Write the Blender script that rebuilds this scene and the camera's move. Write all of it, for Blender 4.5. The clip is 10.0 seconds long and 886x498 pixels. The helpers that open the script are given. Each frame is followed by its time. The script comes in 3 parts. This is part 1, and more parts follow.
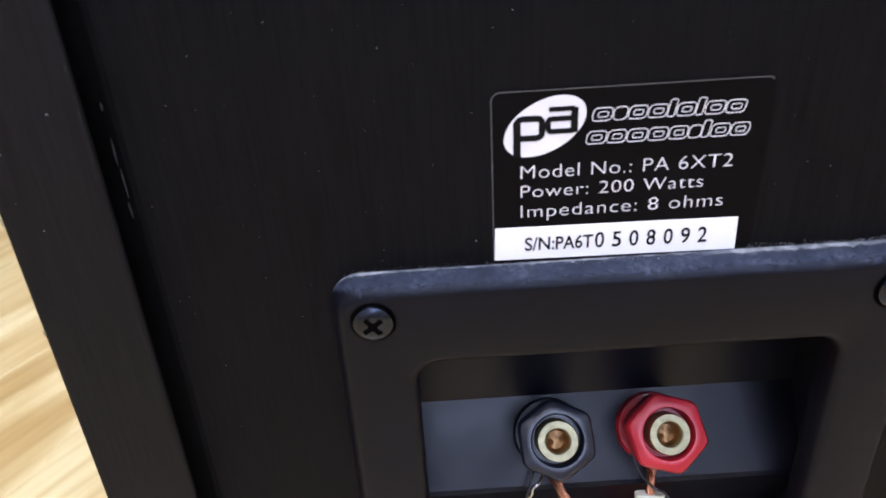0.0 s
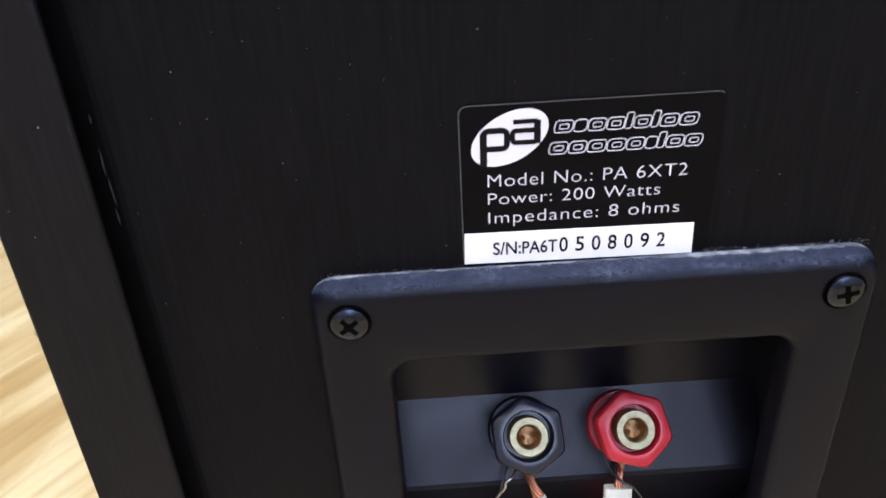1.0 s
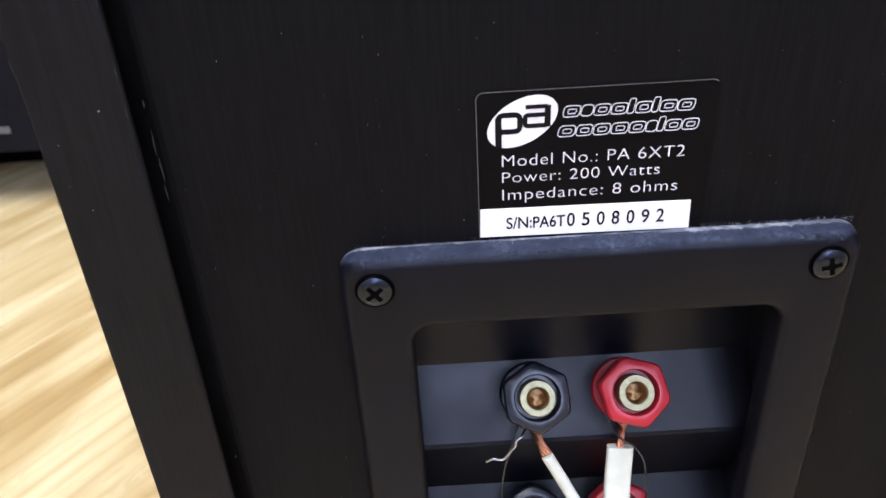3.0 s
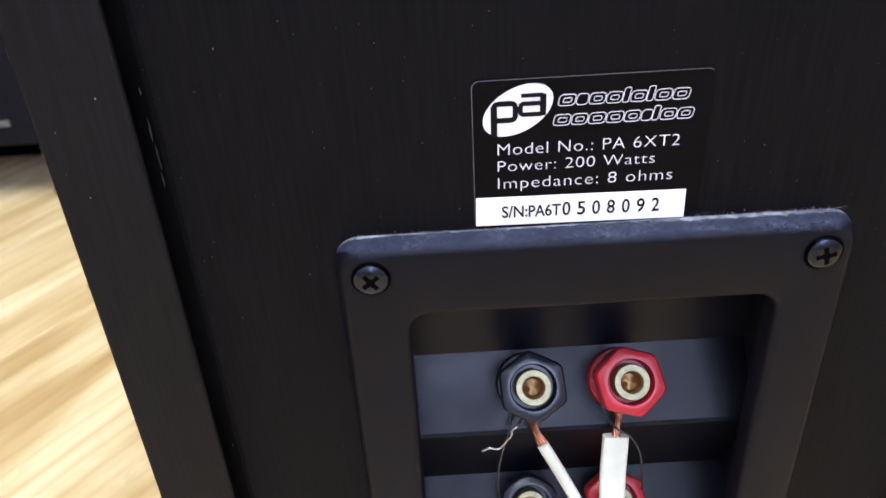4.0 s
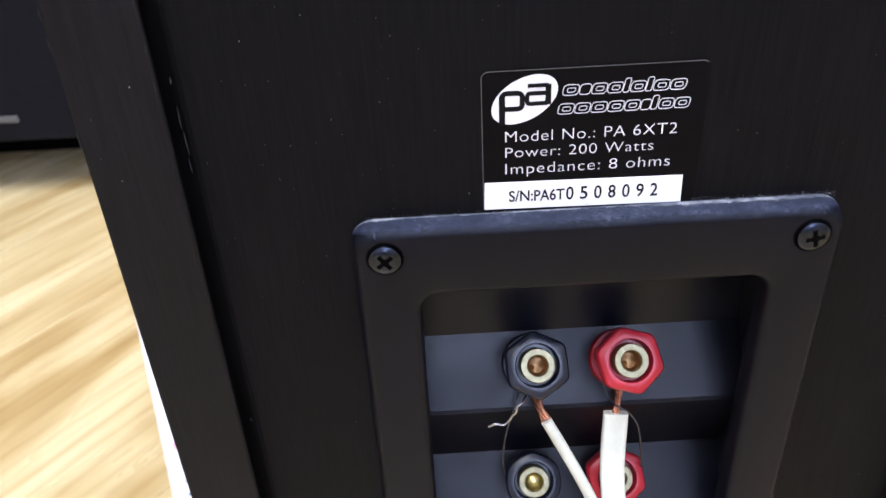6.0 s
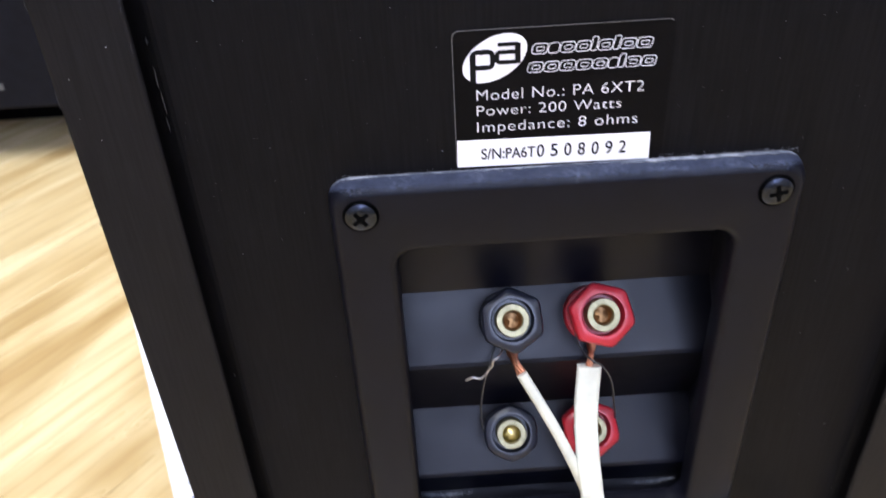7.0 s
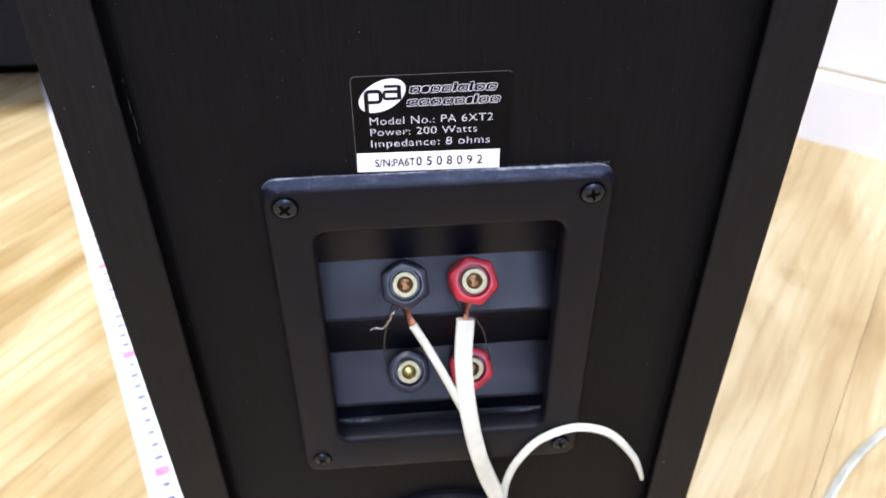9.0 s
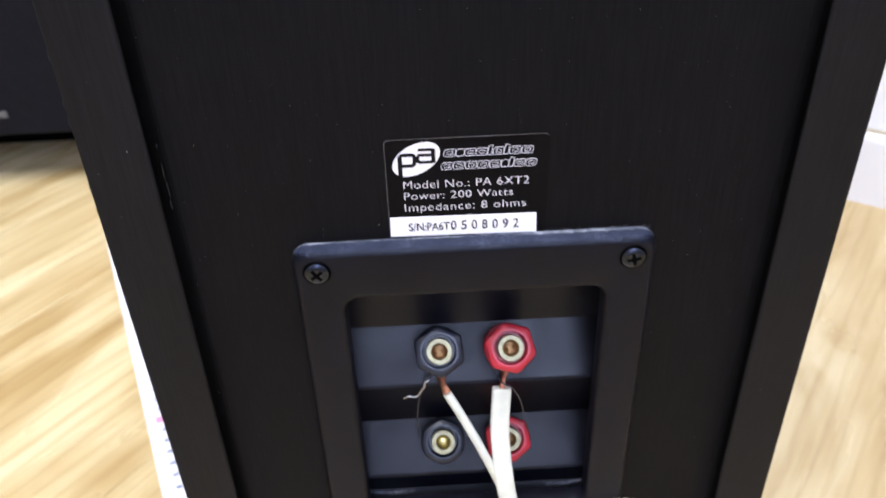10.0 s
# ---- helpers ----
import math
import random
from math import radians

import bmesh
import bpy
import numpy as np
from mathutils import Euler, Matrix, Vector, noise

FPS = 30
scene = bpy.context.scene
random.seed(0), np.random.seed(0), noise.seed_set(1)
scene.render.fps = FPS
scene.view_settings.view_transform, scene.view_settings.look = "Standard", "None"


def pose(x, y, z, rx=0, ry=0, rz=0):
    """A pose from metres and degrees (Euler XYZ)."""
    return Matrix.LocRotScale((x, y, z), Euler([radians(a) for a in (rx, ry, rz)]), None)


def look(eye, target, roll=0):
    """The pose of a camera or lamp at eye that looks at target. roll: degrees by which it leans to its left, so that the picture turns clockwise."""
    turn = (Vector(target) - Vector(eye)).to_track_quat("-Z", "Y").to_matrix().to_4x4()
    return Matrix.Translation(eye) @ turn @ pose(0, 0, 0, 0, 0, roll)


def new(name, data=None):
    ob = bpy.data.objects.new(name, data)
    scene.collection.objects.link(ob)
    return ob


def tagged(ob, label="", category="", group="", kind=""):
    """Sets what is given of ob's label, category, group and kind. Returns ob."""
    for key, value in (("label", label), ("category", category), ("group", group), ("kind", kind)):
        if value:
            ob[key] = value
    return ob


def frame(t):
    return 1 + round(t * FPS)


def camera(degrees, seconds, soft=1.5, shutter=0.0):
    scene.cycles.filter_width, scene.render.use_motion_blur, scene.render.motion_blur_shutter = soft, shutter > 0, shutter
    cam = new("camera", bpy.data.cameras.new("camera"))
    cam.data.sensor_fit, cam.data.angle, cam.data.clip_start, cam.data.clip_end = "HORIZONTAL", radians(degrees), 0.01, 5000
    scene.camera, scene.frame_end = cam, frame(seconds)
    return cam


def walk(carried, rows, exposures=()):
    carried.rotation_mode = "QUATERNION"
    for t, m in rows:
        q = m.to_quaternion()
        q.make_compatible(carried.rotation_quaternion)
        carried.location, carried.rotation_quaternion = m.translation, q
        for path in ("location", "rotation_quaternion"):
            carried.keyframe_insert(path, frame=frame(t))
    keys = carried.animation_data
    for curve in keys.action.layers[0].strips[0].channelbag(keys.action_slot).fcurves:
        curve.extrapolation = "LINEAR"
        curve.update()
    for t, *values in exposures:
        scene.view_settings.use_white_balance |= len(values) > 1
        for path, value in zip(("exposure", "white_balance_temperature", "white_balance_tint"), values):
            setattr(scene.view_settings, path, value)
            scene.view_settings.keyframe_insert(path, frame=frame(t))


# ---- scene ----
cam = camera(56.9, 10.0, shutter=0.4)
PATH = [
    (0, (-0.02804, -0.09982, 0.33171), (-0.01392, 1.60677, -0.71104), -3.37),
    (0.5, (-0.02530, -0.10172, 0.33338), (0.00629, 1.60861, -0.70285), -3.03),
    (1, (-0.02495, -0.10536, 0.33504), (0.00624, 1.60480, -0.70148), -3.17),
    (1.5, (-0.02532, -0.10949, 0.33953), (-0.00312, 1.60114, -0.69645), -3.32),
    (2, (-0.02546, -0.11341, 0.34164), (0.00240, 1.59199, -0.70280), -3.16),
    (2.5, (-0.02563, -0.11599, 0.34206), (-0.01230, 1.58377, -0.71181), -3.34),
    (3, (-0.02671, -0.11613, 0.33984), (-0.01878, 1.57408, -0.72933), -3.34),
    (4.5, (-0.02579, -0.11905, 0.33904), (-0.01930, 1.56532, -0.73931), -3.13),
    (5, (-0.02668, -0.12191, 0.34092), (-0.01575, 1.56531, -0.73293), -2.86),
    (6.5, (-0.02787, -0.12593, 0.34105), (-0.02565, 1.54556, -0.75718), -3.32),
    (7, (-0.02476, -0.13007, 0.34132), (-0.00663, 1.50911, -0.80444), -3.25),
    (7.2, (-0.02091, -0.14363, 0.35047), (-0.01563, 1.46394, -0.83935), -3.05),
    (7.3, (-0.01698, -0.14659, 0.35526), (-0.01364, 1.43796, -0.86507), -2.66),
    (7.5, (-0.01246, -0.15600, 0.36355), (0.03577, 1.42844, -0.85597), -1.43),
    (7.7, (-0.00962, -0.16032, 0.36939), (0.05216, 1.42661, -0.84628), -1.72),
    (8, (-0.00875, -0.16610, 0.37492), (0.07857, 1.42265, -0.83679), -1.54),
    (8.5, (-0.01152, -0.16806, 0.37826), (0.10396, 1.40192, -0.85537), -0.97),
    (9, (-0.01258, -0.16874, 0.37742), (0.11203, 1.39220, -0.86675), -0.28),
    (9.5, (-0.01500, -0.16650, 0.37180), (0.10780, 1.44000, -0.81200), 0.20),
    (10, (-0.01194, -0.16383, 0.37480), (0.03224, 1.49212, -0.74587), -2.07),
]
walk(cam, [(t, look(eye, target, roll)) for t, eye, target, roll in PATH],
     exposures=[(0.0, -0.2), (2.5, -0.07), (6.5, 0.0), (7.5, 0.11), (9.0, 0.1), (10.0, 0.0)])

cam.data.dof.use_dof, cam.data.dof.focus_distance, cam.data.dof.aperture_fstop = True, 0.147, 38.0

# ---- world, lights, exposure ----
world = bpy.data.worlds.new("sky")
scene.world = world
world.use_nodes = True
sky = world.node_tree.nodes.new("ShaderNodeTexSky")
sky.sky_type, sky.sun_disc = "NISHITA", False
sky.sun_elevation, sky.sun_rotation = radians(40), radians(200)
world.node_tree.links.new(sky.outputs[0], world.node_tree.nodes["Background"].inputs[0])
world.node_tree.nodes["Background"].inputs[1].default_value = 0.1

ROOM = pose(0, 0, 0, 0, 0, 53)          # the room's axes: x towards the white wall, y along it
U0, U1, V0, V1, CEIL = -2.7, 0.5745, -1.6, 1.7, 2.5


def area_lamp(name, m, sx, sy, watts, colour):
    lamp = bpy.data.lights.new(name, "AREA")
    lamp.shape, lamp.size, lamp.size_y, lamp.energy, lamp.color = "RECTANGLE", sx, sy, watts, colour
    ob = new(name, lamp)
    ob.matrix_world = m
    return ob


# daylight in the opening of the window, high in the wall behind the camera's right side
WU0, WU1, WZ0, WZ1 = -2.55, -1.05, 1.45, 2.4
area_lamp("window_daylight", ROOM @ pose((WU0 + WU1) / 2, V0 - 0.02, (WZ0 + WZ1) / 2, 90, 0, 0), WU1 - WU0, WZ1 - WZ0, 72, (0.55, 0.65, 1.0))
# unseen opening added in the same wall, nearer the white wall, as blue fill
SU0, SU1 = -0.55, 0.30
area_lamp("side_blue_fill", ROOM @ pose((SU0 + SU1) / 2, V0 - 0.02, (WZ0 + WZ1) / 2, 90, 0, 0), SU1 - SU0, WZ1 - WZ0, 11, (0.62, 0.71, 1.0))
# the ceiling lamp
area_lamp("ceiling_lamp_light", ROOM @ pose(-0.62, 0.1, CEIL - 0.06, 0, 0, 0), 1.4, 1.4, 94, (0.89, 0.92, 1.0))


# ---- materials ----
def material(name, base=(0.5, 0.5, 0.5), rough=0.5, metal=0.0, spec=0.5):
    mat = bpy.data.materials.new(name)
    mat.use_nodes = True
    b = mat.node_tree.nodes["Principled BSDF"]
    b.inputs["Base Color"].default_value = (*base, 1)
    b.inputs["Roughness"].default_value = rough
    b.inputs["Metallic"].default_value = metal
    b.inputs["Specular IOR Level"].default_value = spec
    return mat, mat.node_tree.nodes, mat.node_tree.links, b


def coords(nodes, links, scale=(1, 1, 1), kind="Object"):
    tc, mp = nodes.new("ShaderNodeTexCoord"), nodes.new("ShaderNodeMapping")
    mp.inputs["Scale"].default_value = scale
    links.new(tc.outputs[kind], mp.inputs["Vector"])
    return mp


def noise_tex(nodes, links, vec, scale, detail=4, rough=0.6, distort=0.0):
    n = nodes.new("ShaderNodeTexNoise")
    n.inputs["Scale"].default_value, n.inputs["Detail"].default_value = scale, detail
    n.inputs["Roughness"].default_value, n.inputs["Distortion"].default_value = rough, distort
    links.new(vec.outputs["Vector"], n.inputs["Vector"])
    return n


def ramp(nodes, links, fac, stops):
    r = nodes.new("ShaderNodeValToRGB")
    while len(r.color_ramp.elements) < len(stops):
        r.color_ramp.elements.new(0.5)
    for e, (p, c) in zip(r.color_ramp.elements, stops):
        e.position, e.color = p, (*c, 1)
    links.new(fac, r.inputs["Fac"])
    return r


def bump(nodes, links, b, height, strength, distance):
    n = nodes.new("ShaderNodeBump")
    n.inputs["Strength"].default_value, n.inputs["Distance"].default_value = strength, distance
    links.new(height, n.inputs["Height"])
    links.new(n.outputs["Normal"], b.inputs["Normal"])
    return n


def g3(v):
    return (v, v, v)


def mat_black_ash(name="black_ash_vinyl", k=0.88, spec=0.072):
    """Black wood-grain vinyl with fine upright pores."""
    mat, n, l, b = material(name, (0.008, 0.0075, 0.0075), 0.5, spec=spec)
    fine = noise_tex(n, l, coords(n, l, (1600, 1600, 60)), 1.0, 3)
    broad = noise_tex(n, l, coords(n, l, (60, 60, 6)), 1.0, 4)
    c1 = ramp(n, l, fine.outputs[0], [(0.35, (0.0040 * k, 0.0037 * k, 0.0046 * k)), (0.7, (0.0078 * k, 0.0072 * k, 0.0087 * k))])
    c2 = ramp(n, l, broad.outputs[0], [(0.3, g3(0.86)), (0.7, g3(1.12))])
    mul = n.new("ShaderNodeMixRGB")
    mul.blend_type, mul.inputs[0].default_value = "MULTIPLY", 1.0
    l.new(c1.outputs[0], mul.inputs[1]), l.new(c2.outputs[0], mul.inputs[2])
    l.new(mul.outputs[0], b.inputs["Base Color"])
    r = ramp(n, l, broad.outputs[0], [(0.2, g3(0.5)), (0.8, g3(0.62))])
    l.new(r.outputs[0], b.inputs["Roughness"])
    bump(n, l, b, fine.outputs[0], 0.4, 0.00006)
    return mat


def mat_plastic(name, base, rough, grain=2500, depth=0.00015, strength=0.3, spec=0.5, vary=0.2):
    """Moulded plastic with a fine texture and faint smears."""
    mat, n, l, b = material(name, base, rough, spec=spec)
    fine = noise_tex(n, l, coords(n, l), grain, 2)
    broad = noise_tex(n, l, coords(n, l), 90, 4)
    c = ramp(n, l, broad.outputs[0], [(0.3, tuple(v * (1 - vary) for v in base)), (0.75, tuple(min(0.92, v * (1 + 1.25 * vary)) for v in base))])
    l.new(c.outputs[0], b.inputs["Base Color"])
    r = ramp(n, l, broad.outputs[0], [(0.3, g3(rough - 0.06)), (0.7, g3(rough + 0.08))])
    l.new(r.outputs[0], b.inputs["Roughness"])
    bump(n, l, b, fine.outputs[0], strength, depth)
    return mat


def mat_oak():
    """Light oak laminate: long streaks and growth rings along each board."""
    mat, n, l, b = material("light_oak_laminate", (0.6, 0.45, 0.25), 0.32, spec=0.75)
    info, add = n.new("ShaderNodeObjectInfo"), n.new("ShaderNodeVectorMath")
    tc = n.new("ShaderNodeTexCoord")
    scl = n.new("ShaderNodeVectorMath")
    scl.operation, scl.inputs[1].default_value = "MULTIPLY", (37.0, 11.0, 5.0)
    comb = n.new("ShaderNodeCombineXYZ")
    for i in range(3):
        l.new(info.outputs["Random"], comb.inputs[i])
    l.new(comb.outputs[0], scl.inputs[0])
    l.new(tc.outputs["Object"], add.inputs[0]), l.new(scl.outputs[0], add.inputs[1])

    def mapped(sc):
        mp = n.new("ShaderNodeMapping")
        mp.inputs["Scale"].default_value = sc
        l.new(add.outputs[0], mp.inputs["Vector"])
        return mp
    bands = noise_tex(n, l, mapped((3.2, 21, 1)), 1.0, 4, 0.5, 0.9)
    fine = noise_tex(n, l, mapped((9, 230, 1)), 1.0, 3, 0.6)
    rings = n.new("ShaderNodeTexWave")
    rings.wave_type, rings.bands_direction = "BANDS", "Y"
    rings.inputs["Scale"].default_value, rings.inputs["Distortion"].default_value = 4.0, 11.0
    rings.inputs["Detail"].default_value, rings.inputs["Detail Scale"].default_value = 3.0, 0.8
    l.new(mapped((0.9, 3.0, 1)).outputs[0], rings.inputs["Vector"])
    lines = n.new("ShaderNodeTexWave")
    lines.wave_type, lines.bands_direction = "BANDS", "Y"
    lines.inputs["Scale"].default_value, lines.inputs["Distortion"].default_value = 8.0, 6.0
    lines.inputs["Detail"].default_value, lines.inputs["Detail Scale"].default_value = 5.0, 1.2
    l.new(mapped((0.55, 3.0, 1)).outputs[0], lines.inputs["Vector"])
    c4 = ramp(n, l, lines.outputs["Fac"], [(0.0, (0.62, 0.50, 0.38)), (0.16, (0.93, 0.90, 0.86)), (0.4, (1, 1, 1))])
    c1 = ramp(n, l, bands.outputs[0], [(0.30, (0.52, 0.370, 0.170)), (0.47, (0.63, 0.490, 0.260)), (0.64, (0.73, 0.610, 0.365))])
    c2 = ramp(n, l, rings.outputs["Fac"], [(0.0, (0.82, 0.75, 0.66)), (0.5, (0.96, 0.94, 0.9)), (1.0, (1, 1, 1))])
    c3 = ramp(n, l, fine.outputs[0], [(0.32, (0.80, 0.74, 0.66)), (0.58, (1, 1, 1))])
    cloud = noise_tex(n, l, mapped((5.0, 11, 1)), 1.0, 3, 0.5, 1.6)
    c5 = ramp(n, l, cloud.outputs[0], [(0.34, (0.72, 0.62, 0.47)), (0.50, (0.95, 0.92, 0.87)), (0.62, (1.0, 1.0, 1.0))])
    out = c1.outputs[0]
    for c, f in ((c2, 0.30), (c3, 0.36), (c4, 0.24), (c5, 0.85)):
        mul = n.new("ShaderNodeMixRGB")
        mul.blend_type, mul.inputs[0].default_value = "MULTIPLY", f
        l.new(out, mul.inputs[1]), l.new(c.outputs[0], mul.inputs[2])
        out = mul.outputs[0]
    l.new(out, b.inputs["Base Color"])
    r = ramp(n, l, bands.outputs[0], [(0.3, g3(0.33)), (0.7, g3(0.24))])
    l.new(r.outputs[0], b.inputs["Roughness"])
    bump(n, l, b, fine.outputs[0], 0.15, 0.0003)
    return mat


def mat_paint(name, base, rough=0.6):
    mat, n, l, b = material(name, base, rough)
    broad = noise_tex(n, l, coords(n, l), 3.0, 5)
    fine = noise_tex(n, l, coords(n, l), 350, 3)
    c = ramp(n, l, broad.outputs[0], [(0.3, tuple(v * 0.94 for v in base)), (0.7, tuple(min(0.9, v * 1.03) for v in base))])
    l.new(c.outputs[0], b.inputs["Base Color"])
    bump(n, l, b, fine.outputs[0], 0.12, 0.0006)
    return mat


def mat_metal(name, base, rough, spots=900):
    mat, n, l, b = material(name, base, rough, 1.0)
    t = noise_tex(n, l, coords(n, l), spots, 4)
    c = ramp(n, l, t.outputs[0], [(0.3, tuple(v * 0.6 for v in base)), (0.65, base)])
    l.new(c.outputs[0], b.inputs["Base Color"])
    bump(n, l, b, t.outputs[0], 0.25, 0.0002)
    return mat


def mat_dust_film(name="dust_and_sheen", k=1.0, pale=False):
    """Fine dust on black plastic, patchy and streaked; unless pale, its blue also paints the sky's sheen."""
    mat, n, l, b = material(name, (0.03, 0.033, 0.045), 0.7, spec=0.2)
    a = noise_tex(n, l, coords(n, l, (1, 1, 1)), 900, 5, 0.7)
    c = noise_tex(n, l, coords(n, l, (1, 1, 1)), 260 if pale else 120, 3, 0.6)
    mul = n.new("ShaderNodeMath")
    mul.operation = "MULTIPLY"
    l.new(a.outputs[0], mul.inputs[0]), l.new(c.outputs[0], mul.inputs[1])
    r = ramp(n, l, mul.outputs[0], [(0.12, (0.008 * k, 0.010 * k, 0.020 * k)), (0.28, (0.016 * k, 0.020 * k, 0.036 * k)), (0.46, (0.045 * k, 0.052 * k, 0.076 * k))])
    if pale:
        r = ramp(n, l, c.outputs[0], [(0.30, (0.030, 0.034, 0.052)), (0.50, (0.11, 0.12, 0.15)), (0.70, (0.30, 0.31, 0.35))])
    l.new(r.outputs[0], b.inputs["Base Color"])
    bump(n, l, b, a.outputs[0], 0.3, 0.00006)
    uv, sep = n.new("ShaderNodeUVMap"), n.new("ShaderNodeSeparateXYZ")   # thins out, grain by grain, towards its border
    l.new(uv.outputs[0], sep.inputs[0])
    mix = n.new("ShaderNodeMath")
    mix.operation, mix.inputs[1].default_value = "MULTIPLY_ADD", 1.1
    grit = noise_tex(n, l, coords(n, l), 2600, 3, 0.65)
    l.new(grit.outputs[0], mix.inputs[0]), l.new(sep.outputs["Y"], mix.inputs[2])
    thin = ramp(n, l, mix.outputs[0], [(0.82, g3(0.0)), (1.0, g3(1.0))])
    thin.color_ramp.elements[0].position = 0.62
    l.new(thin.outputs[0], b.inputs["Alpha"])
    return mat


ASH = mat_black_ash()
BANDING = mat_black_ash("satin_black_edge_banding", 1.25, 0.12)
PLATE = mat_plastic("black_moulded_plastic", (0.0042, 0.0043, 0.0074), 0.40, 2200, 0.00005, 0.5, 0.125)
CUP = mat_plastic("glossier_black_plastic", (0.0027, 0.0031, 0.0076), 0.38, 1500, 0.00005, 0.15, 0.27)
BLACKNUT = mat_plastic("black_nut_plastic", (0.0080, 0.0098, 0.019), 0.33, 900, 0.00005, 0.1)
REDNUT = mat_plastic("red_nut_plastic", (0.36, 0.012, 0.024), 0.33, 900, 0.00005, 0.1)
GOLD = mat_metal("gilded_brass", (0.38, 0.35, 0.22), 0.5)
BORE = mat_metal("tarnished_bore", (0.30, 0.17, 0.08), 0.45, 2500)
BRASS = mat_metal("bright_brass", (0.62, 0.52, 0.22), 0.32)
COPPER = mat_metal("bare_copper", (0.62, 0.27, 0.16), 0.42, 2500)
TIN = mat_metal("tinned_wire", (0.55, 0.55, 0.60), 0.35, 2500)
DARKWIRE = mat_plastic("dark_enamelled_wire", (0.03, 0.03, 0.035), 0.4)
SCREW = mat_metal("blackened_steel", (0.040, 0.045, 0.062), 0.26, 900)
SLOT = mat_plastic("dark_screw_recess", (0.0015, 0.0015, 0.0018), 0.7, spec=0.02)
CABLE = mat_plastic("ivory_white_pvc", (0.58, 0.585, 0.51), 0.42, 500, 0.0001, 0.1)
LABEL = mat_plastic("black_label_film", (0.0035, 0.0032, 0.0040), 0.36, 600, 0.00003, 0.1, 0.05)
INK = mat_plastic("silver_white_ink", (0.78, 0.76, 0.82), 0.5, vary=0.04)
STICKER = mat_plastic("white_sticker_paper", (0.88, 0.87, 0.90), 0.55, vary=0.02)
BLACKINK = mat_plastic("black_ink", (0.006, 0.006, 0.007), 0.5, spec=0.08)
DUST = mat_plastic("grey_dust", (0.30, 0.31, 0.35), 0.9)
DUST_SHEEN = mat_dust_film("dust_and_sheen", 1.45)
PALEFILM = mat_dust_film("pale_dust_film", 1.0, True)
# two near-blacks that paint the shade beside the side panels
JOINT_SHADE = mat_plastic("black_joint_shade", (0.0016, 0.0015, 0.0020), 0.65, spec=0.03)
SOFT_SHADE = mat_plastic("soft_joint_shade", (0.0030, 0.0028, 0.0036), 0.6, spec=0.05)
CHIPWOOD = mat_plastic("bare_board_chips", (0.020, 0.020, 0.022), 0.8)
OAK = mat_oak()
UNDER = mat_plastic("dark_joint", (0.10, 0.07, 0.04), 0.8)
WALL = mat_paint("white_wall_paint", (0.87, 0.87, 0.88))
# for the walls out of view: grey, so they bounce less light
UNSEEN_GREY = mat_paint("unseen_wall_grey", (0.42, 0.42, 0.43))
BASEB = mat_paint("white_gloss_baseboard", (0.87, 0.87, 0.89), 0.35)
CAULK = mat_paint("yellowed_caulk", (0.42, 0.33, 0.18), 0.7)
TAPE = mat_plastic("white_tape_enamel", (0.80, 0.79, 0.86), 0.35)
REDINK = mat_plastic("pink_red_ink", (0.78, 0.28, 0.45), 0.5)
BLUEINK = mat_plastic("blue_black_ink", (0.12, 0.14, 0.26), 0.5)
CABINET = mat_plastic("black_cabinet_laminate", (0.0072, 0.0074, 0.0105), 0.55, 300, 0.0002, 0.2, 0.07)
BADGE = mat_plastic("dull_grey_badge", (0.10, 0.10, 0.10), 0.5)


# ---- mesh helpers ----
def finish(name, bm, mat, parent=None, label="", smooth=None):
    bmesh.ops.recalc_face_normals(bm, faces=bm.faces)
    me = bpy.data.meshes.new(name)
    bm.to_mesh(me)
    bm.free()
    for m in (mat if isinstance(mat, (list, tuple)) else [mat]):
        me.materials.append(m)
    if smooth is not None:
        me.shade_smooth()
        me.set_sharp_from_angle(angle=radians(smooth))
    ob = new(name, me)
    if parent:
        ob.parent = parent
    if label:
        ob["label"] = label
    return ob


def part(name, bm, mat, parent, label="", smooth=None):
    return finish(name, bm, mat, parent, label, smooth)


def thing(name, m, label, category, group="", kind=""):
    ob = new(name)
    ob.empty_display_size = 0.02
    ob.matrix_world = m
    return tagged(ob, label, category, group, kind)


def box(bm, x0, x1, y0, y1, z0, z1, bev=0.0, seg=2):
    vs = bmesh.ops.create_cube(bm, size=1.0)["verts"]
    for v in vs:
        v.co = Vector((x0 + (v.co.x + 0.5) * (x1 - x0), y0 + (v.co.y + 0.5) * (y1 - y0), z0 + (v.co.z + 0.5) * (z1 - z0)))
    if bev:
        es = {e for v in vs for e in v.link_edges}
        bmesh.ops.bevel(bm, geom=list(es), offset=bev, segments=seg, affect="EDGES", profile=0.5)
    return bm


def loft(bm, loops, cap0=False, cap1=False, close=True):
    """Joins loops of equal length with quads."""
    rows = [[bm.verts.new(p) for p in lp] for lp in loops]
    n = len(rows[0])
    for a, b in zip(rows, rows[1:]):
        for i in range(n if close else n - 1):
            j = (i + 1) % n
            bm.faces.new((a[i], a[j], b[j], b[i]))
    if cap0:
        bm.faces.new(rows[0])
    if cap1:
        bm.faces.new(rows[-1])
    return rows


